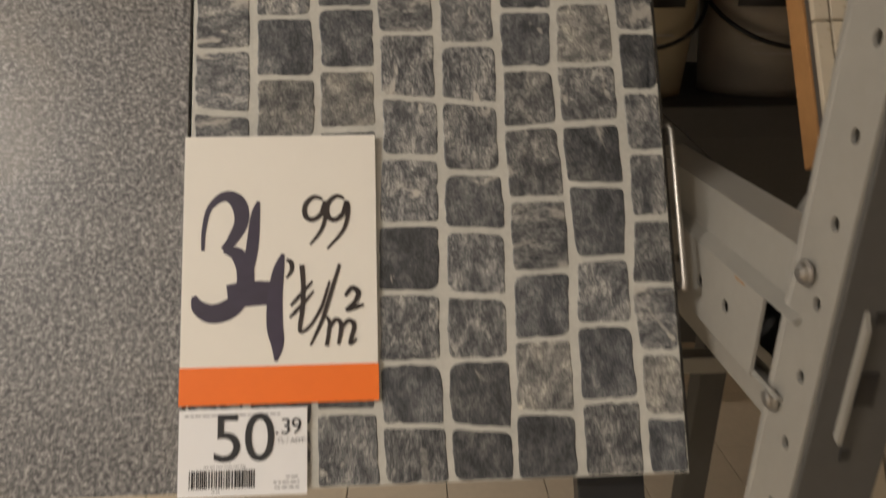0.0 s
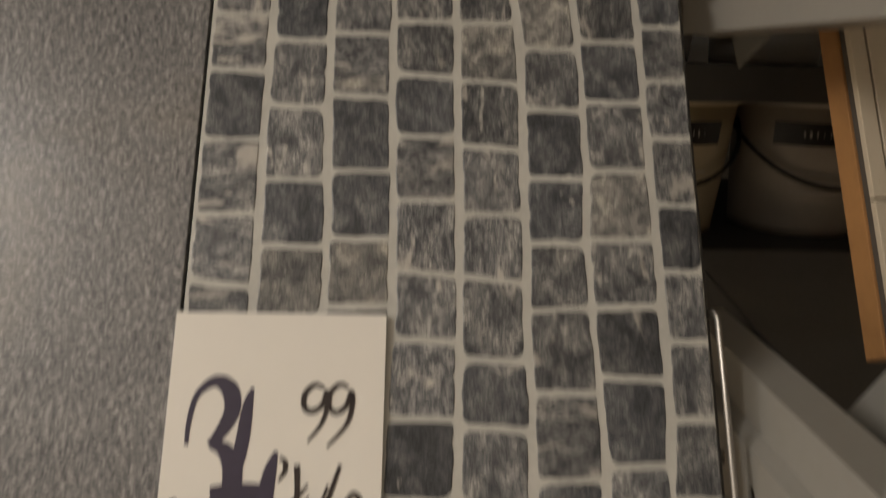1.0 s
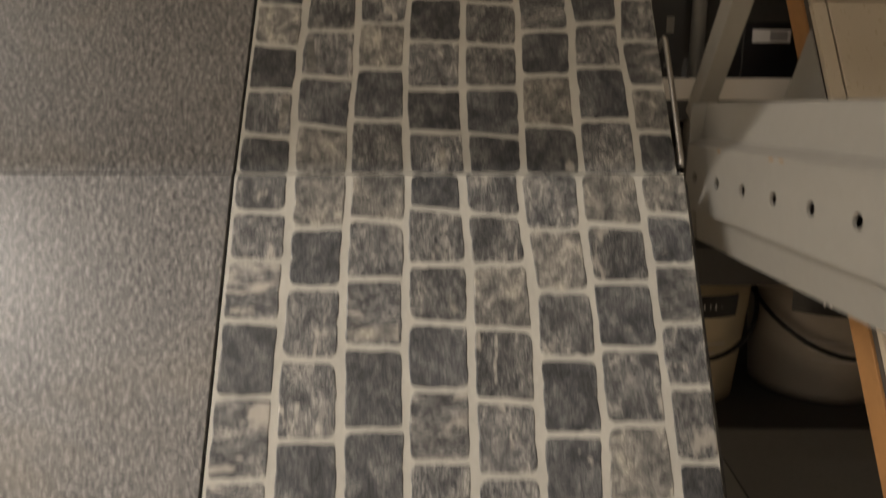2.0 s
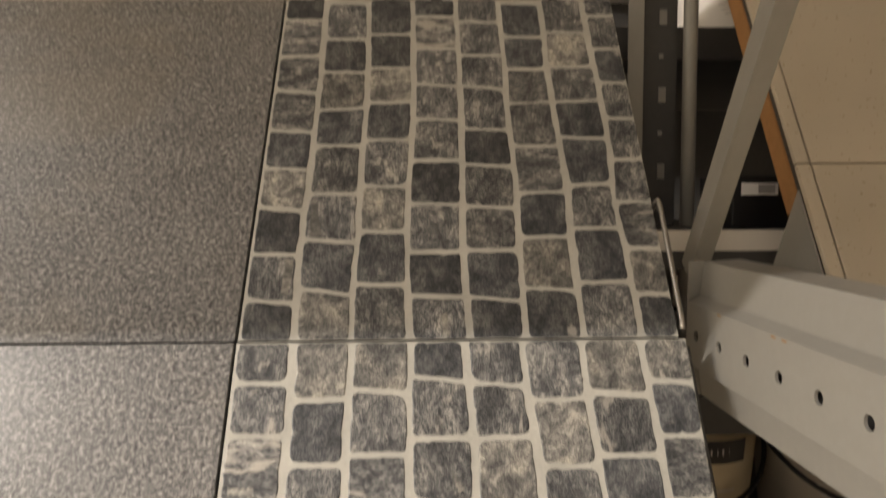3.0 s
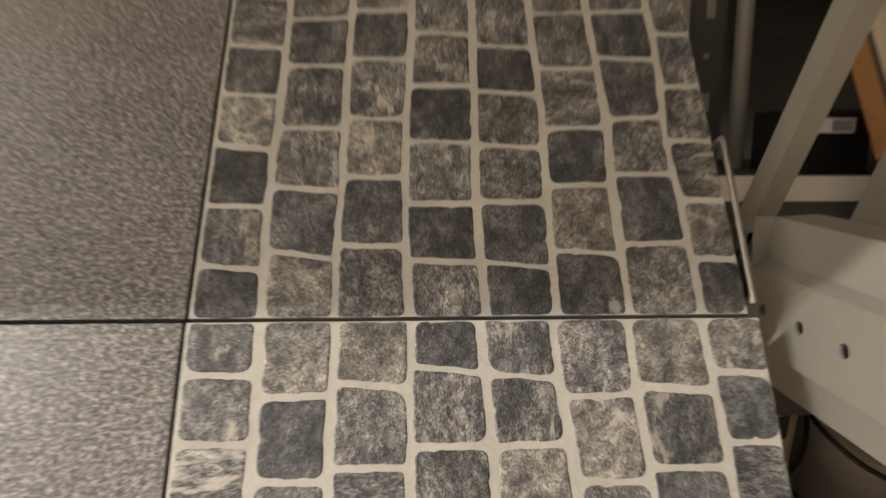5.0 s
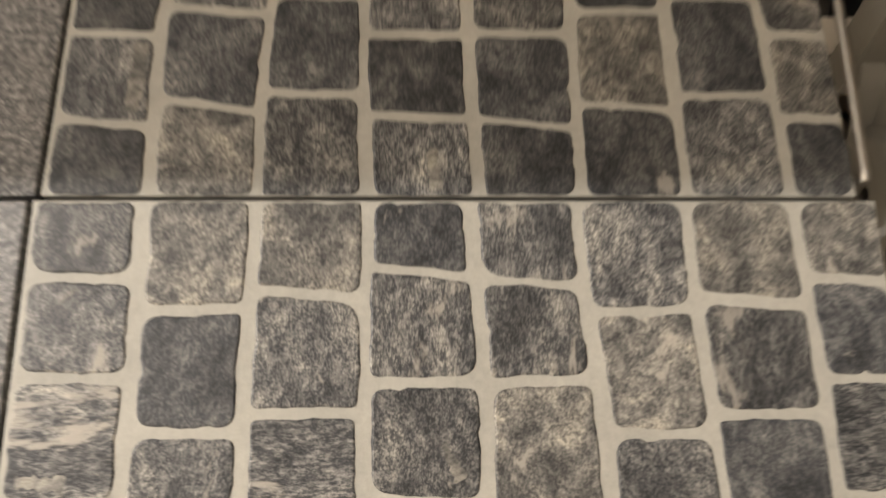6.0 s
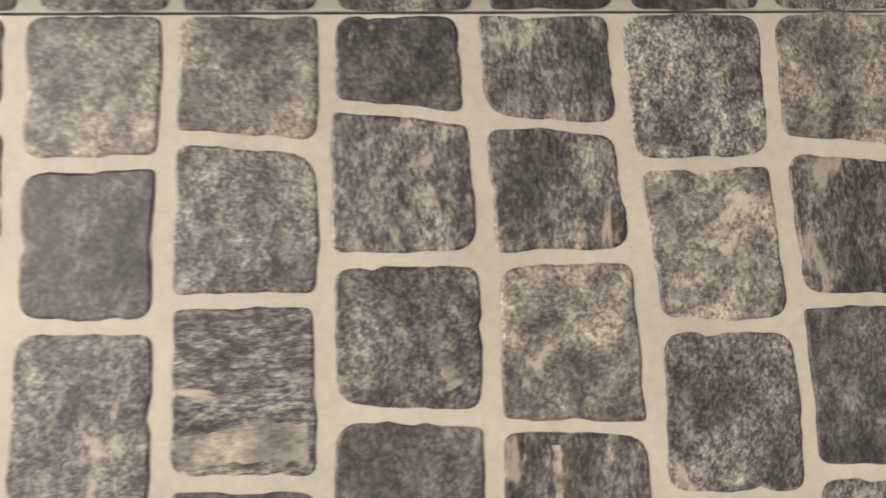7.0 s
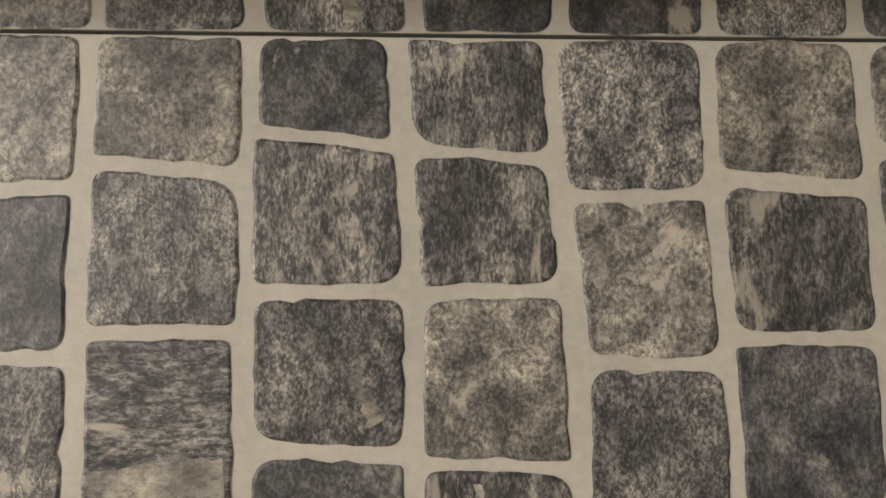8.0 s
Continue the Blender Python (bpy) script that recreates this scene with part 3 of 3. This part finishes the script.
def front_post():
    at = RACK @ Vector((0.43, -0.140, 0.126))
    hole_z = at.z
    hw, hf, t = 0.026, 0.016, 0.003
    bm = bmesh.new()
    pitch, r = 0.0525, 0.0048
    lo, hi = -0.95, 0.45
    def quad(pp):
        bm.faces.new([bm.verts.new(v) for v in pp])
    zc = [lo] + [k * pitch + d for k in range(-17, 9) for d in (-r * 1.5, r * 1.5)] + [hi]
    for i in range(len(zc) - 1):
        z0, z1 = zc[i], zc[i + 1]
        if i % 2 == 0:
            quad([(0, -hf, z0), (0, hw, z0), (0, hw, z1), (0, -hf, z1)])
        else:
            c, k = (z0 + z1) / 2, r * 1.5
            quad([(0, -hf, z0), (0, -k, z0), (0, -k, z1), (0, -hf, z1)])
            quad([(0, k, z0), (0, hw, z0), (0, hw, z1), (0, k, z1)])
            for q in range(16):
                a0, a1 = 2 * math.pi * q / 16, 2 * math.pi * (q + 1) / 16
                def sq(an):
                    f = k / max(abs(math.cos(an)), abs(math.sin(an)))
                    return (0, f * math.cos(an), c + f * math.sin(an))
                quad([(0, 0.8 * r * math.cos(a0), c + r * math.sin(a0)), (0, 0.8 * r * math.cos(a1), c + r * math.sin(a1)), sq(a1), sq(a0)])
    bmesh.ops.remove_doubles(bm, verts=bm.verts[:], dist=1e-5)
    made = bmesh.ops.extrude_face_region(bm, geom=bm.faces[:])
    bmesh.ops.translate(bm, vec=(t, 0, 0), verts=[v for v in made["geom"] if isinstance(v, bmesh.types.BMVert)])
    bmesh.ops.translate(bm, vec=(0, 0, hole_z), verts=bm.verts[:])
    p = part("post", bm, GREY_PAINT, rack, "grey perforated upright post", Matrix.Translation((0.432, at.y, 0)))
    part("rolled_edge", lathe([(0.0075, lo), (0.0075, hi)], 16), GREY_PAINT, p, "", Matrix.Translation((0.0072, hw + 0.004, hole_z)), True)
    # the grey post's front face has its shade put into the colour
    part("front_face", box(0.002, 0.055, -hf - 0.004, -hf, lo, hi, 0.001), DARK_PAINT_AND_SHADE, p, "front face coloured dark for shade", Matrix.Translation((0, 0, hole_z)))
    part("back_face", box(0.012, 0.055, hw + 0.002, hw + 0.006, lo, hi), GREY_PAINT, p, "", Matrix.Translation((0, 0, hole_z)))
    # dark sheet added inside so the holes read as shaded
    part("inner_face", box(0.022, 0.024, -hf, hw, lo, hi), DARK_PAINT_AND_SHADE, p, "", Matrix.Translation((0, 0, hole_z)))
    for k in range(-10, 9):
        # no openings cut: black blocks on the face stand for the slots' dark depth
        part("slot", box(0.024, 0.036 if k % 2 else 0.030, -hf - 0.0052, -hf - 0.0042, k * 0.05 - (0.012 if k % 2 else 0.004), k * 0.05 + (0.012 if k % 2 else 0.004), 0.0004), BLACK, p, "slot drawn as a black block for its inner shade", Matrix.Translation((0, 0, hole_z)))
    part("base_plate", box(-0.03, 0.09, -0.06, 0.06, 0, 0.008, 0.001), GREY_PAINT, p)
    part("lower_column", box(0.0, 0.05, -hw, hw, 0.008, hole_z + lo), GREY_PAINT, p)
    # gusset that carries the arm, with its two bolts
    for y, z in ((-0.137, 0.146), (-0.081, 0.064)):
        w = RACK @ Vector((0.43, y, z))
        bolt = part("bolt", lathe([(0.0085, 0.0), (0.0085, 0.001), (0.006, 0.0016), (0.0055, 0.0042), (0.003, 0.0052)], 18), ZINC, p, "zinc bolt with washer", Matrix.Translation((-0.003, w.y - at.y, w.z)) @ pose(0, 0, 0, 0, -90, 0))
    g = RACK @ Vector((0.43, -0.105, 0.105))
    bm = bmesh.new()
    prof = [(-0.045, -0.052), (0.062, 0.012), (0.062, 0.05), (-0.03, 0.06), (-0.045, 0.03)]
    f = bm.faces.new([bm.verts.new((0, y, z)) for y, z in prof])
    made = bmesh.ops.extrude_face_region(bm, geom=[f])
    bmesh.ops.translate(bm, vec=(0.003, 0, 0), verts=[v for v in made["geom"] if isinstance(v, bmesh.types.BMVert)])
    part("gusset", bm, GREY_PAINT, p, "", Matrix.Translation((0.0165, g.y - at.y, g.z)))
    return p


front_post()


def bar_between(name, label, a, b, half_a, half_b, mat, up=Vector((1, 0, 0)), category="bar"):
    """A folded angle bar from a to b."""
    a, b = RACK @ Vector(a), RACK @ Vector(b)
    d = (b - a)
    y = d.normalized()
    x = up
    z = x.cross(y).normalized()
    m = Matrix((x, y, z)).transposed().to_4x4()
    m.translation = a
    L = d.length
    ob = part(name, box(-0.0012, 0.0012, 0, L, -half_a, half_a, 0.0004), mat, rack, label, m)
    part("narrow_leg", box(0.0012, 2 * half_b, 0, L, half_a - 0.0024, half_a, 0.0004), mat, ob)
    return ob


bar_between("diagonal_brace", "grey painted diagonal angle brace above the arm", (0.452, 0.093, 0.729), (0.449, -0.313, 0.922), 0.0125, 0.009, GREY_PAINT)
bar_between("cross_bar", "dark grey bar beside the lower arm", (0.50, 0.27, 0.385), (0.50, -0.08, 0.115), 0.017, 0.006, DARK_PAINT_AND_SHADE)


def rear_post():
    at = RACK @ Vector((0.45, 0.10, 0.98))
    lo, hi = at.z - 0.55, at.z + 0.5
    p = part("rear_post", box(0.012, 0.068, 0.030, 0.0325, lo, hi), DARK_PAINT_AND_SHADE, rack, "dark slotted upright behind the tiles", Matrix.Translation((0.43, at.y, 0)))
    part("left_lip", box(-0.006, 0.014, -0.002, 0.001, lo, hi, 0.0008), GREY_PAINT, p)
    part("left_return", box(0.0115, 0.014, 0.001, 0.030, lo, hi), DARK_PAINT_AND_SHADE, p)
    part("right_lip", lathe([(0.009, lo), (0.009, hi)], 16), GREY_PAINT, p, "rolled bright lip", Matrix.Translation((0.077, 0.008, 0)), True)
    for k in range(12):
        z = at.z + 0.40 - 0.05 * k
        tall = k % 2 == 0
        part("slot", box(0.044, 0.054 if tall else 0.050, 0.0285, 0.0299, z - (0.010 if tall else 0.003), z + (0.010 if tall else 0.003), 0.0006), GREY_PAINT, p, "pale slot in the dark face")
    return p


rear_post()
RAIL_Y, RAIL_Z, LEG_X = 0.298, BASE - 0.085, 0.578
part("ledge", box(0.314, 0.370, 0.0235, 0.040, -0.045, 0.02, 0.001), BLACK, rack, "black rubber ledge under the tile", RACK)
part("rear_rail", box(0.05, 0.80, RAIL_Y - 0.012, RAIL_Y + 0.012, RAIL_Z - 0.012, RAIL_Z + 0.012, 0.002), GREY_PAINT, rack, "level square rail")
part("rear_leg", box(LEG_X - 0.018, LEG_X + 0.018, RAIL_Y + 0.02, RAIL_Y + 0.05, 0, RAIL_Z + 0.10, 0.002), DARK_PAINT_AND_SHADE, rack, "dark square leg")


def hook(z0, z1, label, dx=0.0, dy=0.0):
    pts = [(0.4065, 0.016, z0 + 0.004)]
    for k in range(5):
        a = math.radians(90 * k / 4)
        pts.append((0.4065, 0.004 - 0.008 * math.sin(a), z0 + 0.004 - 0.004 * math.sin(a)))
    pts += [(0.4068, -0.0045, z0 + 0.006), (0.4066, -0.0048, (z0 + z1) / 2), (0.406, -0.0045, z1 - 0.004), (0.406, -0.002, z1), (0.406, 0.006, z1 + 0.001), (0.406, 0.018, z1)]
    solid("wire_clip", rod(pts, 0.0026, 10), STEEL, label, "clip", RACK @ pose(dx, dy, 0), smooth=True)


hook(0.147, 0.288, "dull steel wire clip beside the lower tile")
hook(0.632, 0.768, "dull steel wire clip beside the upper tile", -0.005, 0.011)

# ---- neighbouring cream tile panel ----
def cream_panel():
    p = thing("cream_tile_panel", "display panel of cream speckled tiles on brown board", "tile panel", RACK)
    cols = [(0.545, 0.5585), (0.5605, 0.98)]
    rows = [(-0.04, 0.3815), (0.3835, 0.802), (0.804, 1.225)]
    part("joint_bed", box(0.546, 0.98, 0.003, 0.010, -0.04, 1.225), JOINT, p, "dark joint bed")
    for x0, x1 in cols:
        for z0, z1 in rows:
            part("tile", box(x0, x1, -0.003, 0.0028, z0, z1, 0.0008), CREAM_TILE, p)
    for z0, z1 in ((0.255, 0.56), (0.762, 1.22)):
        part("board", box(0.5435, 0.98, 0.0102, 0.034, z0, z1, 0.001), BROWN_BOARD, p, "brown wooden board with raw edge")
    foot = RACK @ Vector((0.9, 0.06, 0.3))
    leg = RACK.inverted() @ Matrix.Translation((0.9, foot.y, 0))
    part("leg", box(-0.02, 0.02, -0.02, 0.02, 0, foot.z, 0.002), GREY_PAINT, p, "grey square steel leg", leg)
    part("leg_bracket", box(0.88, 0.92, 0.03, 0.12, 0.27, 0.30, 0.001), GREY_PAINT, p)
    bm = bmesh.new()
    f = bm.faces.new([bm.verts.new((0.5425, y, z)) for y, z in ((0.004, 0.775), (0.004, 0.60), (0.18, 0.60), (0.19, 0.66))])
    made = bmesh.ops.extrude_face_region(bm, geom=[f])
    bmesh.ops.translate(bm, vec=(0.002, 0, 0), verts=[v for v in made["geom"] if isinstance(v, bmesh.types.BMVert)])
    part("side_plate", bm, GREY_PAINT, p, "grey sheet metal side plate")
    bm = bmesh.new()
    f = bm.faces.new([bm.verts.new((0.5425, y, z)) for y, z in ((0.004, 0.25), (0.004, 0.05), (0.18, 0.05), (0.16, 0.16))])
    made = bmesh.ops.extrude_face_region(bm, geom=[f])
    bmesh.ops.translate(bm, vec=(0.002, 0, 0), verts=[v for v in made["geom"] if isinstance(v, bmesh.types.BMVert)])
    part("side_plate", bm, GREY_PAINT, p, "grey sheet metal side plate")


cream_panel()


# ---- shelves and buckets behind ----
def bucket(name, label, x, y, z, r, h, mat, turn=0.0, handle=True, band=True):
    b = thing(name, label, "bucket", pose(x, y, z, 0, 0, turn), "buckets behind the display")
    rb = r * 0.84
    part("body", lathe([(rb * 0.9, 0.004), (rb, 0.0), (rb * 1.012, 0.014), (rb + (r - rb) * 0.55, h * 0.55), (r * 0.985, h * 0.93)], 48), mat, b, "", None, True)
    part("lid", lathe([(r * 0.985, h * 0.925), (r * 1.035, h * 0.93), (r * 1.045, h * 0.945), (r * 1.04, h * 0.99), (r * 1.0, h), (r * 0.94, h * 0.985)], 48), mat, b, "snap-on lid", None, True)

    def wrap(nm, a0, a1, z0, z1, m, lab=""):
        bm = bmesh.new()
        n = max(2, int((a1 - a0) / 4))
        lo, hi = [], []
        for i in range(n + 1):
            a = math.radians(a0 + (a1 - a0) * i / n)
            for row, zz in ((lo, z0), (hi, z1)):
                k = min(1.0, zz / (0.93 * h))
                rr = rb * 1.012 + (r * 0.985 - rb * 1.012) * k + 0.0012
                row.append(bm.verts.new((rr * math.sin(a), -rr * math.cos(a), zz)))
        for i in range(n):
            bm.faces.new((lo[i], lo[i + 1], hi[i + 1], hi[i]))
        part(nm, bm, m, b, lab, None, True)

    if band:
        wrap("label_band", -52, 38, h * 0.66, h * 0.82, BLACK, "black printed label band")
        for k in range(4):
            wrap("print_bar", -30 + 14 * k, -20 + 14 * k, h * 0.72, h * 0.76, PRINT_GREY)
    for k in range(3):
        wrap("print_bar", -40 + 3 * k, 30 - 9 * k, h * (0.46 - 0.07 * k), h * (0.475 - 0.07 * k), PRINT_GREY)
    if handle:
        pts = []
        for i in range(25):
            a = math.radians(-92 + 184 * i / 24)
            sag = h * (0.80 - 0.42 * math.cos(a) ** 1.0)
            rr = r * 1.06
            pts.append((rr * math.sin(a), -rr * math.cos(a), sag))
        part("handle", rod(pts, 0.0032, 8), BLACK, b, "thin hanging bail handle", None, True)
    return b


def shelf(name, label, x0, x1, y0, y1, z, mat=DARK_PAINT_AND_SHADE):
    s = thing(name, label, "shelf", Matrix())
    part("deck", box(x0, x1, y0, y1, z - 0.006, z, 0.001), mat, s)
    part("front_lip", box(x0, x1, y0 - 0.003, y0, z - 0.045, z - 0.0005, 0.001), mat, s)
    return s


b0 = BASE
shelf("lower_shelf", "dark grey steel shelf with white buckets on it", -0.9, 1.6, 0.47, 1.0, b0 + 0.208)
for i in range(-4, 4):
    bucket("bucket", "yellowed white plastic bucket with black label band" if i == 0 else "grey-brown plastic bucket with black label and thin handle",
           0.516 + 0.206 * i, 0.615, b0 + 0.2085, 0.099, 0.188, BUCKET_CREAM if i == 0 else BUCKET_GREY_BROWN, 8 * (i % 3) - 6)
shelf("mid_shelf", "dark grey steel shelf behind the upper tiles", -0.9, 1.6, 0.47, 1.15, b0 + 0.435)
for i in range(0, 3):
    bucket("bucket", "white plastic bucket with black label on the middle shelf", 0.52 + 0.21 * i, 0.78, b0 + 0.4355, 0.097, 0.172, BUCKET_WHITE, 5 * i)
def stock_box():
    """A small black carton with a pasted label, on the pale-lipped shelf."""
    b = thing("black_carton", "small black carton with a white and blue label", "box", pose(0.553, 0.515, b0 + 0.6275, 0, 0, 4))
    part("body", box(-0.036, 0.036, -0.03, 0.05, 0, 0.060, 0.0015), BLACK, b)
    part("label", box(-0.026, 0.018, -0.0312, -0.0302, 0.038, 0.052), LABEL, b, "white pasted label")
    part("label_stripe", box(-0.006, 0.014, -0.0318, -0.0313, 0.040, 0.050), INK_GREY, b)


shelf("carton_shelf", "steel shelf with a pale cream front lip", 0.40, 1.6, 0.47, 0.86, b0 + 0.627, DARK_PAINT_AND_SHADE)
part("lip_strip", box(0.40, 1.6, 0.4635, 0.4668, b0 + 0.603, b0 + 0.6265, 0.0006), BUCKET_WHITE, bpy.data.objects["carton_shelf"], "pale cream price strip")
stock_box()
can = thing("spray_can", "bright metal can with a dark lid beside the carton", "can", pose(0.602, 0.505, b0 + 0.6275))
part("body", lathe([(0.010, 0.0), (0.0115, 0.002), (0.0115, 0.044), (0.0085, 0.049)], 24), STEEL, can, "bright metal body", None, True)
part("lid", lathe([(0.0085, 0.0485), (0.0088, 0.062), (0.007, 0.064)], 24), BLACK, can, "dark lid", None, True)
shelf("pail_shelf", "dark steel shelf with one white bucket on it", 0.42, 1.6, 0.66, 1.459, b0 + 0.90)
bucket("bucket", "white plastic bucket on the dark upper shelf", 0.66, 0.79, b0 + 0.9005, 0.10, 0.10, BUCKET_WHITE, 0, False, False)
shelf("top_shelf", "dark grey steel shelf with a row of white buckets", -1.4, 1.9, 0.99, 1.45, b0 + 1.029)
for i in range(-5, 6):
    z = b0 + 1.0295
    b = thing("pail", "white plastic pail with flared base ring and pale grey print", "bucket", pose(0.076 + 0.2255 * i, 1.035, z, 0, 0, 7 * (i % 4)), "white pails on the top shelf")
    part("base_ring", lathe([(0.088, 0.0), (0.1, 0.002), (0.103, 0.006), (0.102, 0.03), (0.097, 0.037), (0.094, 0.040)], 56), BUCKET_WHITE, b, "flared base ring", None, True)
    part("body", lathe([(0.0935, 0.038), (0.0925, 0.05), (0.0955, 0.22)], 56), BUCKET_WHITE, b, "", None, True)
    part("lid", lathe([(0.095, 0.22), (0.101, 0.222), (0.101, 0.24), (0.096, 0.243)], 56), BUCKET_WHITE, b, "", None, True)
    rng = random.Random(40 + i)

    def patch(nm, a0, a1, z0, z1, m):
        bm = bmesh.new()
        lo, hi = [], []
        n = max(2, int(abs(a1 - a0) / 5))
        for k in range(n + 1):
            a = math.radians(a0 + (a1 - a0) * k / n)
            for row, zz in ((lo, z0), (hi, z1)):
                rr = 0.0926 + (0.0955 - 0.0925) * (zz - 0.05) / 0.17 + 0.0007
                row.append(bm.verts.new((rr * math.sin(a), -rr * math.cos(a), zz)))
        for k in range(n):
            bm.faces.new((lo[k], lo[k + 1], hi[k + 1], hi[k]))
        part(nm, bm, m, b, "", None, True)

    for k in range(6):
        a = -44 + 17 * k
        patch("print_block", a, a + 13, 0.072 + rng.uniform(0, 0.012), 0.094 + rng.uniform(0, 0.02), PRINT_GREY)
    for k in range(7):
        patch("print_bar", -30 + 4 * k, -27.5 + 4 * k, 0.056, 0.0605, INK_GREY)
    for k in range(6):
        patch("print_bar", 42 + 1.8 * k, 43.2 + 1.8 * k, 0.066, 0.10, INK_GREY)
solid("back_panel", box(-1.4, 1.9, 1.46, 1.475, 0.3, 2.6), DARK_PAINT_AND_SHADE, "dark back panel of the shelving", "panel", kind="structure")
solid("back_rail", box(-1.4, 1.9, 1.40, 1.42, b0 + 1.06, b0 + 1.10, 0.002), CREAM_TILE, "pale cream rail behind the pails", "rail")
# unseen board added over the display to cast the shade on its upper row
tube = Vector((0, TUBE_Y, TUBE_Z))
seam = UPPER @ Vector((0, 0, 0.003))
edge = seam.lerp(tube, 0.42)
blocker = thing("unseen_shade_board", "unseen grey board added over the display to shade its upper row", "board", Matrix())
part("board", box(-1.4, 1.9, edge.y, 0.14, edge.z, edge.z + 0.03, 0.003), GREY_PAINT, blocker)
for x in (-1.3, 1.7):
    for y in (edge.y + 0.1, 0.05):
        part("hanger_rod", rod([(x, y, edge.z + 0.03), (x, y, 3.6)], 0.006), STEEL, blocker, "thin steel rod holding the added board")
